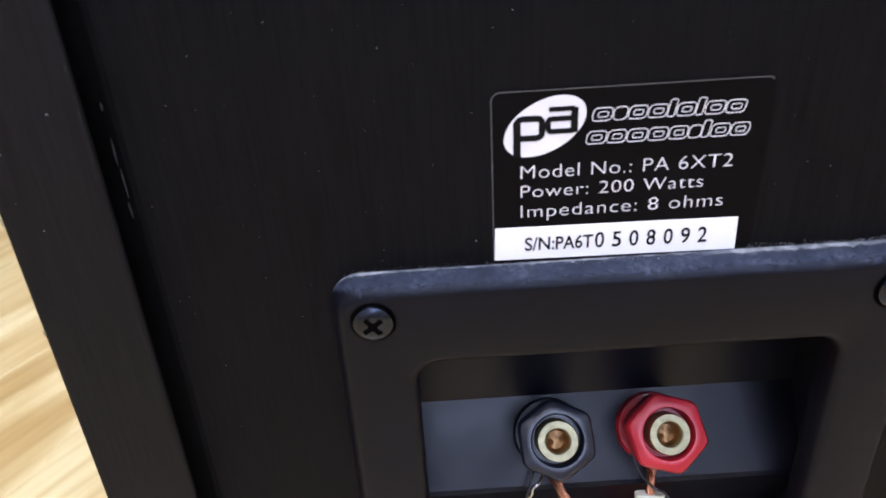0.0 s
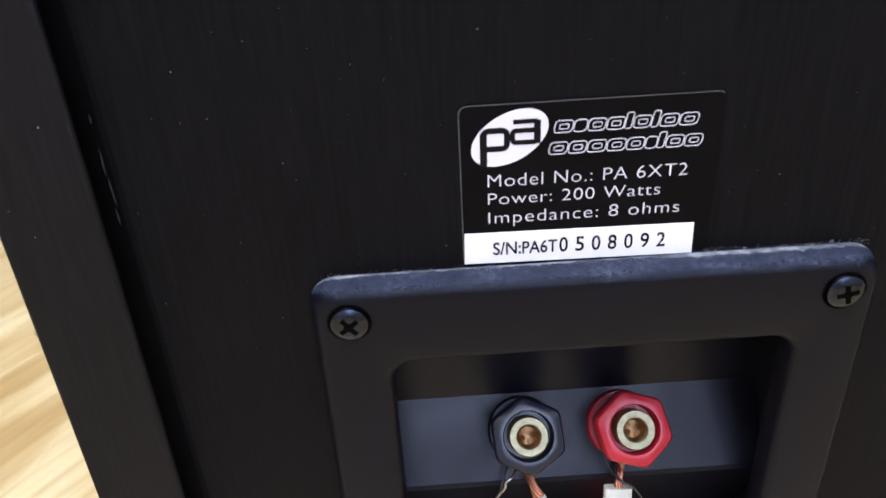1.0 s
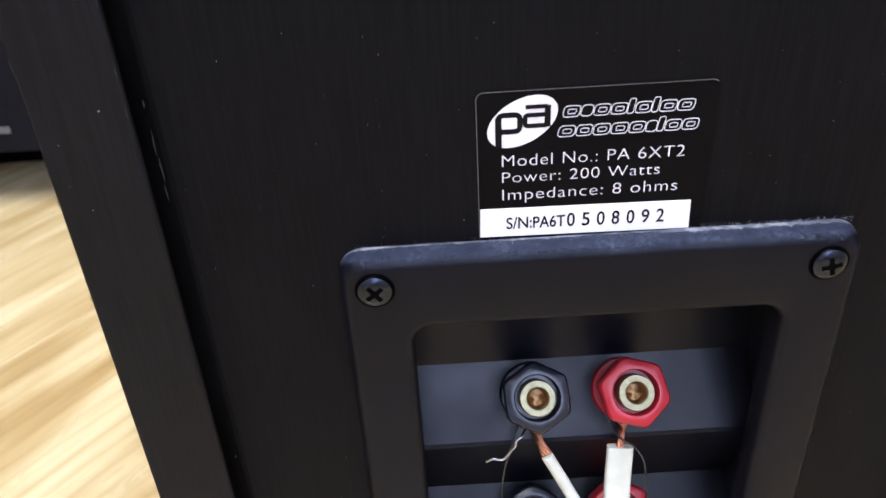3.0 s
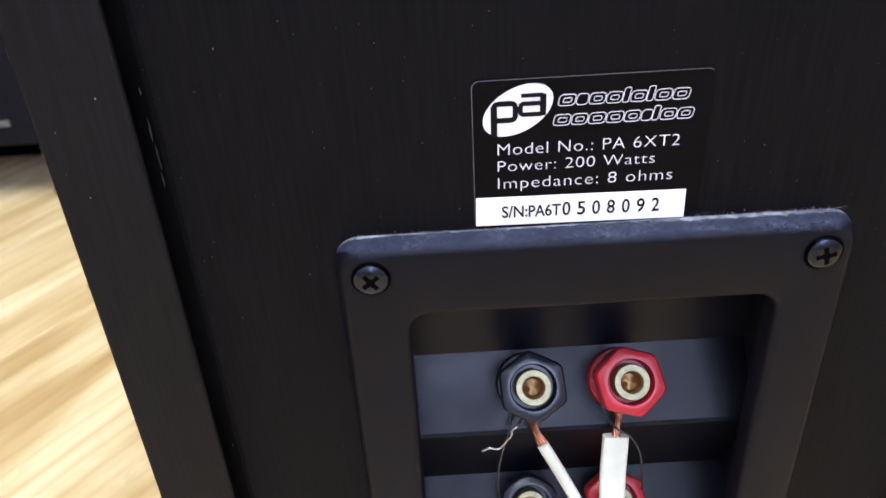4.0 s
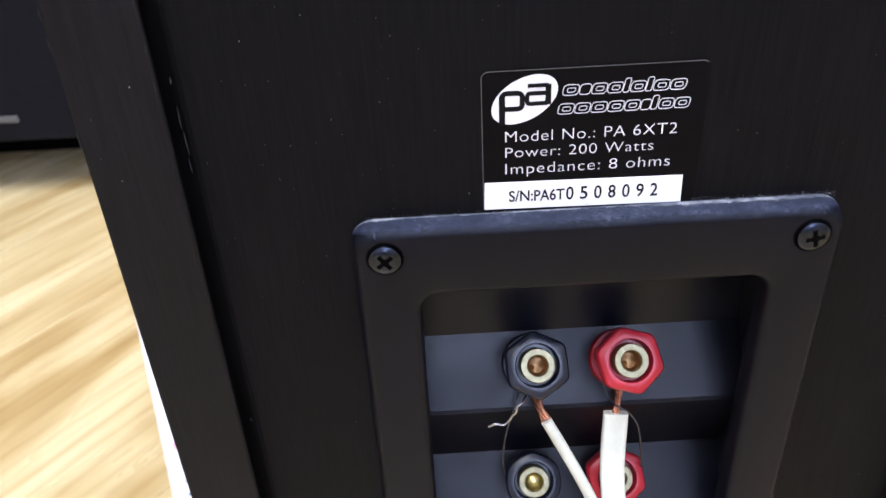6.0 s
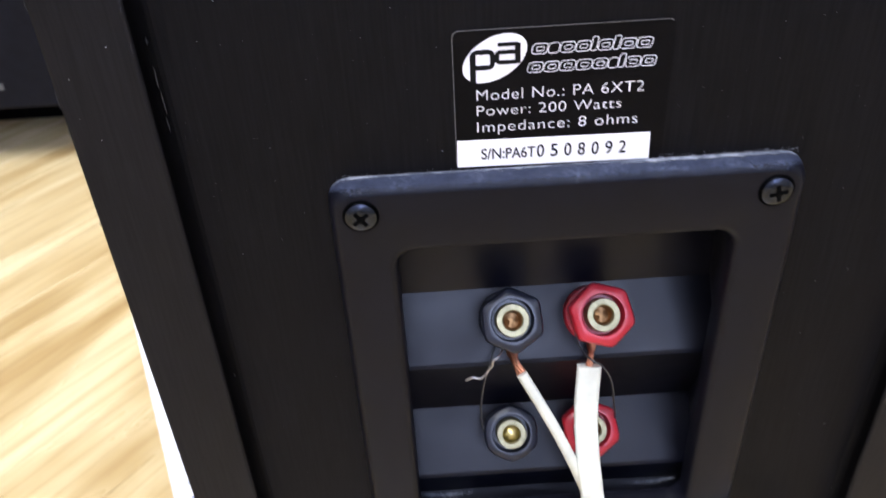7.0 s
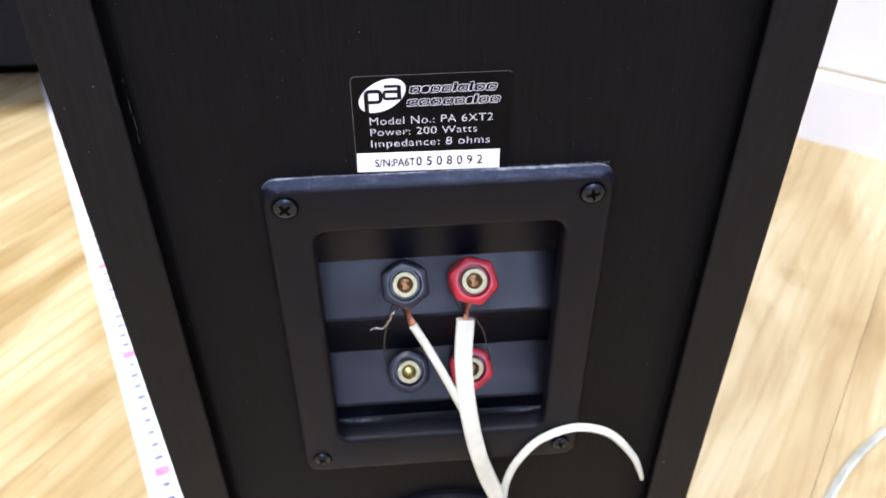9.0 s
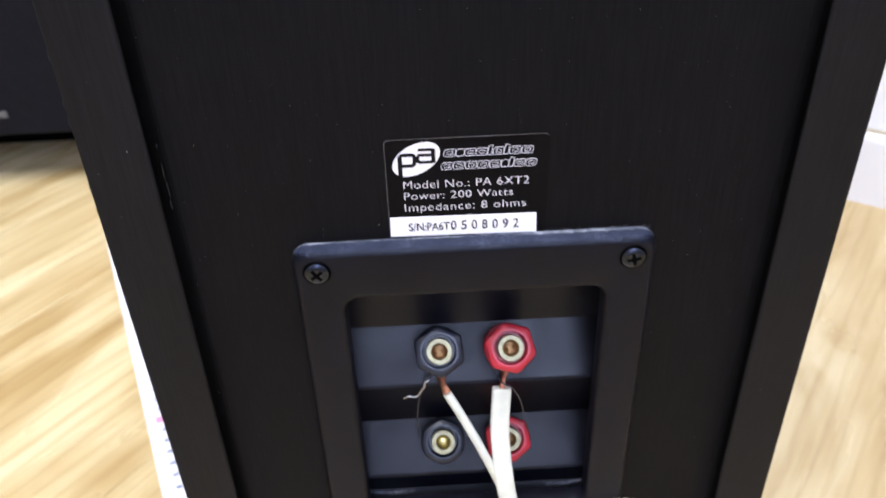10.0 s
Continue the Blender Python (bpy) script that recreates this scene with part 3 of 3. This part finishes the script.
for k in range(48):
    a = 2 * math.pi * k / 48
    x, z = EA * math.cos(a), EB * math.sin(a)
    oval.append(EC + Vector((x * math.cos(ET) - z * math.sin(ET), 0, x * math.sin(ET) + z * math.cos(ET))))
slab(bm, oval, -0.00022, -0.00030)
emblem = part("emblem_oval", bm, INK, rating)


def frame_block(bm, cx, cz, w, h, t, lean=0.0, y0=-0.00026, y1=-0.00034):
    o, i = rrect(w / 2, cz - h / 2, cz + h / 2, min(w, h) * 0.32, 0, cx, 3), rrect(w / 2 - t, cz - h / 2 + t, cz + h / 2 - t, max(0.00005, min(w, h) * 0.32 - t), 0, cx, 3)
    for v in o + i:
        v.x += (v.z - cz) * lean
    loft(bm, [[Vector((v.x, y0, v.z)) for v in o], [Vector((v.x, y1, v.z)) for v in o], [Vector((v.x, y1, v.z)) for v in i], [Vector((v.x, y0, v.z)) for v in i]])


bm = bmesh.new()
frame_block(bm, -0.01495, 0.28855, 0.0042, 0.0036, 0.00085, 0.0, -0.00028, -0.00036)
box(bm, -0.0171, -0.0161, -0.000375, -0.00028, 0.2845, 0.2895)
part("emblem_form", bm, BLACKINK, emblem)
bm = bmesh.new()
frame_block(bm, -0.0107, 0.28885, 0.0043, 0.0025, 0.00072, 0.0, -0.00028, -0.00036)
box(bm, -0.0124, -0.0090, -0.000375, -0.00028, 0.29075, 0.2914); box(bm, -0.0095, -0.00855, -0.000368, -0.00028, 0.2877, 0.2912)
part("emblem_form", bm, BLACKINK, emblem)
for zc, xa, xb, widths in ((0.28995, -0.0067, 0.0136, (1.05, 0.75, 1.0, 1.0, 0.42, 1.0, 0.42, 1.05, 1.05)), (0.28670, -0.0074, 0.0145, (1.05, 1.0, 1.05, 1.05, 1.0, 0.68, 0.42, 1.0, 1.0))):
    tot, x = sum(widths), xa
    for i, w in enumerate(widths):
        ww = (xb - xa) * w / tot
        tall = w < 0.5
        bm = bmesh.new()
        frame_block(bm, x + ww / 2, zc + (0.0003 if tall else 0), ww * 0.97, 0.0019 + (0.0006 if tall else 0), 0.00011, 0.2)
        if w > 0.9:                      # a second, inner outline
            frame_block(bm, x + ww * 0.52, zc - 0.00002, ww * 0.50, 0.00082, 0.00010, 0.2)
        part("emblem_block", bm, INK, rating)
        x += ww

serial = thing("serial_sticker", pose(0, 0, 0), "white paper serial number sticker across the black label", "sticker")
bm = bmesh.new()
corners = [Vector((-0.01985, 0, 0.26845)), Vector((0.01488, 0, 0.26795)), Vector((0.01475, 0, 0.27320)), Vector((-0.01972, 0, 0.27370))]
slab(bm, corners, -0.00026, -0.00042)
part("paper", bm, STICKER, serial)
SLOPE = -0.0140
for ch, xa, w in (("S/N:", -0.0155, 0.0042), ("PA6T", -0.0111, 0.0053)):
    ob = lettering(ch, xa, 0.26985 + SLOPE * (xa + 0.0155), 0.0021, w, BLACKINK, serial, -0.00050, 0.012)
for i, ch in enumerate("0508092"):
    xa = -0.0055 + i * 0.00246
    lettering(ch, xa, 0.26985 + SLOPE * (xa + 0.0155), 0.00245, 0.0013, BLACKINK, serial, -0.00050, 0.012)

# ---- the speaker wire ----
wire = thing("speaker_wire", pose(0, 0, 0), "ivory white twin speaker wire, looped, clamped in binding posts", "cable")
main = smooth_path([(0.0074, 0.0015, 0.2156), (0.0065, -0.0030, 0.2030), (0.0075, -0.0075, 0.1882), (0.0103, -0.0085, 0.1704), (0.0142, -0.0085, 0.1540), (0.0180, -0.0085, 0.1421),
                    (0.0202, -0.0090, 0.1330), (0.0208, -0.0100, 0.1290)], 10)
bm = bmesh.new()
sweep(bm, main, section("flat", 0.0053, 0.0024), (0, -0.8, 0.6), lambda s: -70 * max(0, s - 0.4))
part("red_lead", bm, CABLE, wire, "", 50)
lead = smooth_path([(-0.0078, -0.0005, 0.2164), (-0.0044, -0.0020, 0.2098), (-0.0005, -0.0045, 0.2023), (0.0032, -0.0062, 0.1937), (0.0078, -0.0058, 0.1800), (0.0126, -0.0062, 0.1640), (0.0168, -0.0066, 0.1500), (0.0200, -0.0070, 0.1400), (0.0212, -0.0080, 0.1330)], 10)
bm = bmesh.new()
sweep(bm, lead, section("round", 0.0025, 0.0024, 16))
part("black_lead", bm, CABLE, wire, "", 50)
loop = smooth_path([(0.0208, -0.0100, 0.1290), (0.0204, -0.0080, 0.1330), (0.0204, -0.0065, 0.1384), (0.0213, -0.0060, 0.1482), (0.0245, -0.0060, 0.1584), (0.0312, -0.0060, 0.1683), (0.0422, -0.0060, 0.1730), (0.0537, -0.0055, 0.1682), (0.0629, -0.0050, 0.1556), (0.0668, -0.0045, 0.1466), (0.0690, -0.0035, 0.1400)], 10)
bm = bmesh.new()
sweep(bm, loop, section("twin", 0.0026, 0.0020), (0, -1, 0), lambda s: 15 + 40 * s, lambda s: 1.0 - 0.35 * max(0, s - 0.75) / 0.25)
part("loop", bm, CABLE, wire, "", 50)


def strands(pts, r, label):
    """A bundle of fine strands twisted into one lobed rope."""
    bm = bmesh.new()
    sec = []
    for k in range(42):
        a = 2 * math.pi * k / 42
        q = r * (0.80 + 0.22 * abs(math.sin(3.5 * a)))
        sec.append((q * math.cos(a), q * math.sin(a)))
    sweep(bm, smooth_path(pts, 10), sec, (0, -1, 0), lambda s: 240 * s, lambda s: 0.85 + 0.2 * math.sin(7 * s))
    return part("copper_core", bm, COPPER, wire, label, 60)


strands([(-0.0094, 0.0056, 0.2195), (-0.0092, 0.0040, 0.2184), (-0.0089, 0.0020, 0.2179), (-0.0078, -0.0004, 0.2163)], 0.00125, "twisted bare copper strands")
strands([(0.0087, 0.0065, 0.2192), (0.0084, 0.0050, 0.2178), (0.0079, 0.0030, 0.2170), (0.0074, 0.0013, 0.2150)], 0.00100, "twisted bare copper strands")


def thin_wire(pts, r, mat, label):
    bm = bmesh.new()
    sweep(bm, smooth_path(pts, 8), section("round", 2 * r, 2 * r, 8))
    t = thing("jumper_wire", pose(0, 0, 0), label, "wire", "thin wires at the posts")
    part("strand", bm, mat, t, "", 60)


thin_wire([(-0.0112, 0.0050, 0.2192), (-0.0126, 0.0016, 0.2200), (-0.0138, 0.0010, 0.2193), (-0.0140, 0.0008, 0.2180), (-0.0148, 0.0010, 0.2168), (-0.0152, 0.0012, 0.2157), (-0.0166, 0.0010, 0.2143), (-0.0184, 0.0010, 0.2147), (-0.0199, 0.0012, 0.2138)], 0.00026, TIN, "curled tinned wire end sticking out below a binding post")
thin_wire([(-0.0125, 0.0070, 0.2200), (-0.0142, 0.0030, 0.2171), (-0.0160, 0.0030, 0.2093), (-0.0165, 0.0050, 0.1991), (-0.0153, 0.0080, 0.1884), (-0.0125, 0.0110, 0.1830)], 0.00022, DARKWIRE, "thin dark jumper wire between two black posts")
thin_wire([(0.0050, 0.0070, 0.2205), (0.0062, 0.0040, 0.2178), (0.0080, 0.0005, 0.2178), (0.0100, 0.0010, 0.2159), (0.0125, 0.0010, 0.2112), (0.0142, 0.0030, 0.2020), (0.0157, 0.0070, 0.1917), (0.0130, 0.0110, 0.1830)], 0.00022, DARKWIRE, "thin dark jumper wire between two red posts")

# ---- the measuring tape on the floor ----
tape = thing("tape_measure", pose(-0.1460, 0.1210, 0.0001, 0, 0, 112.2), "white measuring tape with red decimetre marks lying on the floor", "tape measure")
TW = 0.0095
bm = bmesh.new()
box(bm, -0.30, 0.62, -TW, TW, 0.0, 0.0004)
part("blade", bm, TAPE, tape)
rt = random.Random(3)


def ink_blot(x, y, w, h, mat, name):
    bm = bmesh.new()
    pts = [Vector((x + h / 2 * math.cos(a) * rt.uniform(0.8, 1.1), y + w / 2 * math.sin(a) * rt.uniform(0.85, 1.1), 0)) for a in (2 * math.pi * k / 10 for k in range(10))]
    loft(bm, [[p + Vector((0, 0, 0.00041)) for p in pts], [p + Vector((0, 0, 0.00048)) for p in pts]], False, True)
    part(name, bm, mat, tape)


for cm in range(-28, 60):
    if cm % 10 == 0:
        bm = bmesh.new()
        box(bm, cm * 0.01 - 0.0030, cm * 0.01 + 0.0030, -0.0040, 0.0036, 0.00041, 0.00048)
        part("decimetre_mark", bm, REDINK, tape, "pale red decimetre mark")
    else:
        ink_blot(cm * 0.01, -0.0003, rt.uniform(0.0034, 0.0056), 0.0024, BLUEINK, "number_bar")

# ---- cable on the floor ----
cable = thing("floor_cable", pose(0, 0, 0), "ivory white flat twin cable lying on the oak floor", "cable")
bm = bmesh.new()
sweep(bm, smooth_path([(0.150, 0.000, 0.0024), (0.185, 0.045, 0.0024), (0.215, 0.0745, 0.0024), (0.231, 0.0895, 0.0024), (0.251, 0.104, 0.0024), (0.275, 0.117, 0.0024), (0.33, 0.135, 0.0024), (0.42, 0.13, 0.0024), (0.50, 0.09, 0.0024)], 10), section("twin", 0.0056, 0.0026), (0, 0, 1), lambda s: 35)
part("insulation", bm, CABLE, cable, "", 50)

# ---- black cabinet beyond the speaker ----
cab = thing("black_cabinet", pose(-0.55, 0.530, 0.0), "black laminate cabinet standing on the floor beyond the speaker", "cabinet")
bm = bmesh.new(); box(bm, -0.45, 0.30, 0.0, 0.25, 0.054, 1.0, 0.003)
part("body", bm, CABINET, cab)
bm = bmesh.new(); box(bm, -0.43, 0.28, 0.100, 0.24, 0.0, 0.054)
part("plinth", bm, SLOT, cab)
bm = bmesh.new(); box(bm, 0.150, 0.170, -0.0015, 0.0, 0.0725, 0.0785, 0.0006)
part("badge", bm, BADGE, cab, "small dull silver badge")

# ---- dust, lint and worn spots ----
rng = random.Random(7)


def fleck(bm, c, size, stretch=1.0):
    a = rng.uniform(0, math.pi)
    k = rng.randint(4, 6)
    pts = []
    for i in range(k):
        t = 2 * math.pi * i / k
        r = size * rng.uniform(0.5, 1.0)
        x, z = r * math.cos(t) * stretch, r * math.sin(t)
        pts.append(Vector((c[0] + x * math.cos(a) - z * math.sin(a), c[1] - rng.uniform(0, size * 0.4), c[2] + x * math.sin(a) + z * math.cos(a))))
    top = bm.verts.new(Vector(c) + Vector((0, -size * 0.7, 0)))
    vs = [bm.verts.new(p) for p in pts]
    for i in range(k):
        bm.faces.new((vs[i], vs[(i + 1) % k], top))


bm = bmesh.new()
for _ in range(780):                      # scattered over the back
    x = rng.uniform(-0.069, 0.071)
    z = rng.uniform(0.14, 0.42) if rng.random() < 0.5 else rng.uniform(0.255, 0.36)
    if -PX < x < PX and PZ0 < z < PZ1 or -0.021 < x < 0.018 and 0.266 < z < 0.295:
        continue
    fleck(bm, (x, -0.0001, z), 0.00009 * rng.uniform(0.4, 1.0) ** 2 * (2.4 if rng.random() < 0.05 else 1.0))
for _ in range(14):                       # on the side panels
    x = rng.choice([rng.uniform(XL + 0.001, XL + CHEEK - 0.001), rng.uniform(XR - CHEEK + 0.001, XR - 0.001)])
    fleck(bm, (x, -REC - 0.0001, rng.uniform(0.14, 0.40)), 0.00018 * rng.uniform(0.4, 1.0))
d = finish("dust_specks", bm, DUST)
tagged(d, "pale dust specks on the black speaker back", "dust", kind="stuff")

bm = bmesh.new()
for _ in range(800):                     # lint caught along the plate's top edge
    x = rng.uniform(-PX + 0.002, PX - 0.001)
    dens = 0.35 + 0.65 * max(0.0, noise.noise(Vector((x * 110, 5, 0))) + 0.3)
    if x > 0.012:
        dens += 0.45
    if rng.random() > dens:
        continue
    up = abs(rng.gauss(0, 0.00025 if x < 0.012 else 0.00035))
    if rng.random() < 0.55:
        fleck(bm, (x, -0.0001, PZ1 + up), rng.uniform(0.00002, 0.00007), stretch=1.8)
    else:
        fleck(bm, (x, -rng.uniform(0.0002, 0.0014), PZ1 + 0.00005 - 0.0001 * rng.random()), rng.uniform(0.00003, 0.00008), stretch=1.8)
for _ in range(420):                      # fine curled fibres standing off the edge
    x = rng.uniform(-PX + 0.004, PX - 0.002)
    if rng.random() > (0.9 if x > 0.012 else 0.2 + 0.5 * max(0.0, noise.noise(Vector((x * 130, 2, 0))))):
        continue
    a, ln = rng.uniform(0.1, 3.0), rng.uniform(0.0002, 0.0007)
    p = Vector((x, -rng.uniform(0.0001, 0.0007), PZ1 + rng.uniform(-0.0001, 0.0002)))
    q = p + Vector((math.cos(a), 0, math.sin(a))) * ln
    mid = (p + q) / 2 + Vector((rng.uniform(-1, 1), -0.4, rng.uniform(-1, 1))) * ln * 0.25
    sweep(bm, [p, (p + mid) / 2, mid, (q + mid) / 2, q], [(0.000016, 0), (-0.000008, 0.000014), (-0.000008, -0.000014)])
d = finish("dust_lint", bm, DUST)
tagged(d, "grey dust and lint along the terminal plate's top edge", "dust", kind="stuff")

def sliver(bm, x, y, z, w, h):
    n = 5
    lf, rt2 = [], []
    for k in range(n):
        f = k / (n - 1)
        off = rng.uniform(-0.3, 0.3) * w
        hw = w * (0.15 + math.sin(math.pi * f)) * 0.5
        lf.append(bm.verts.new((x + off - hw, y - rng.uniform(0, 0.0001), z + h * (f - 0.5))))
        rt2.append(bm.verts.new((x + off + hw, y - rng.uniform(0, 0.0001), z + h * (f - 0.5))))
    for k in range(n - 1):
        bm.faces.new((lf[k], rt2[k], rt2[k + 1], lf[k + 1]))


bm = bmesh.new()                          # chips along the joint and the side panel's outer corner
for z, h in ((0.2892, 0.0052), (0.2846, 0.0056), (0.2806, 0.0036), (0.2955, 0.0018), (0.3380, 0.003), (0.222, 0.0012)):
    sliver(bm, XL + CHEEK + 0.0009 + rng.uniform(-0.0002, 0.0002), -0.0010, z, 0.00022, h * 0.8)
for z, h in ((0.3080, 0.0030), (0.3035, 0.0040), (0.2880, 0.0050), (0.2820, 0.0022), (0.2640, 0.0016), (0.3180, 0.004)):
    sliver(bm, XL + 0.0002, -REC - 0.0001, z, 0.00010, h * 0.7)
for z, h in ((0.2960, 0.0026), (0.3020, 0.0018), (0.3115, 0.0020)):
    sliver(bm, XL + CHEEK - 0.0003, -REC - 0.0001, z, 0.00010, h * 0.7)
d = finish("wood_chips", bm, CHIPWOOD)
tagged(d, "pale chips in the joint between back and side panel", "chip", kind="stuff")

# ---- floor of oak boards ----
bm = bmesh.new(); box(bm, U0 - T, U1 + T, V0 - T, V1 + T, -0.06, -0.006)
floor = room_part("floor", bm, UNDER, "light oak laminate floor boards", "floor")
BW, BL, JOINT = 0.1868, 1.28, 0.2555
shapes = {}


def board_mesh(length, width):
    key = (round(length, 3), round(width, 3))
    if key not in shapes:
        bm = bmesh.new()
        l2, w2, g, c = length / 2, width / 2, 0.00004, 0.00015
        lower = [Vector((sx * (l2 - g), sy * (w2 - g), z)) for z in (-0.006,) for sx, sy in ((-1, -1), (1, -1), (1, 1), (-1, 1))]
        mid = [Vector((v.x, v.y, -0.0006)) for v in lower]
        top = [Vector((math.copysign(abs(v.x) - c, v.x), math.copysign(abs(v.y) - c, v.y), 0.0)) for v in lower]
        loft(bm, [lower, mid, top], True, True)
        bmesh.ops.recalc_face_normals(bm, faces=bm.faces)
        me = bpy.data.meshes.new("floor_board")
        bm.to_mesh(me); bm.free()
        me.materials.append(OAK)
        shapes[key] = me
    return shapes[key]


k0, k1 = math.floor((V0 - JOINT) / BW), math.ceil((V1 - JOINT) / BW)
for k in range(k0, k1):
    va, vb = max(V0, JOINT + k * BW), min(V1, JOINT + (k + 1) * BW)
    if vb - va < 0.01:
        continue
    u = U1 - 0.006 - BL * (0.98, 0.94, 0.9, 0.96)[k % 4]
    cuts = [U1 - 0.006]
    while u > U0:
        cuts.append(u)
        u -= BL
    cuts.append(U0)
    for ub, ua in zip(cuts, cuts[1:]):
        ob = new("floor_board", board_mesh(ub - ua, vb - va))
        ob.parent = floor
        ob.matrix_parent_inverse = Matrix.Identity(4)
        ob.location = ((ua + ub) / 2, (va + vb) / 2, 0.0)
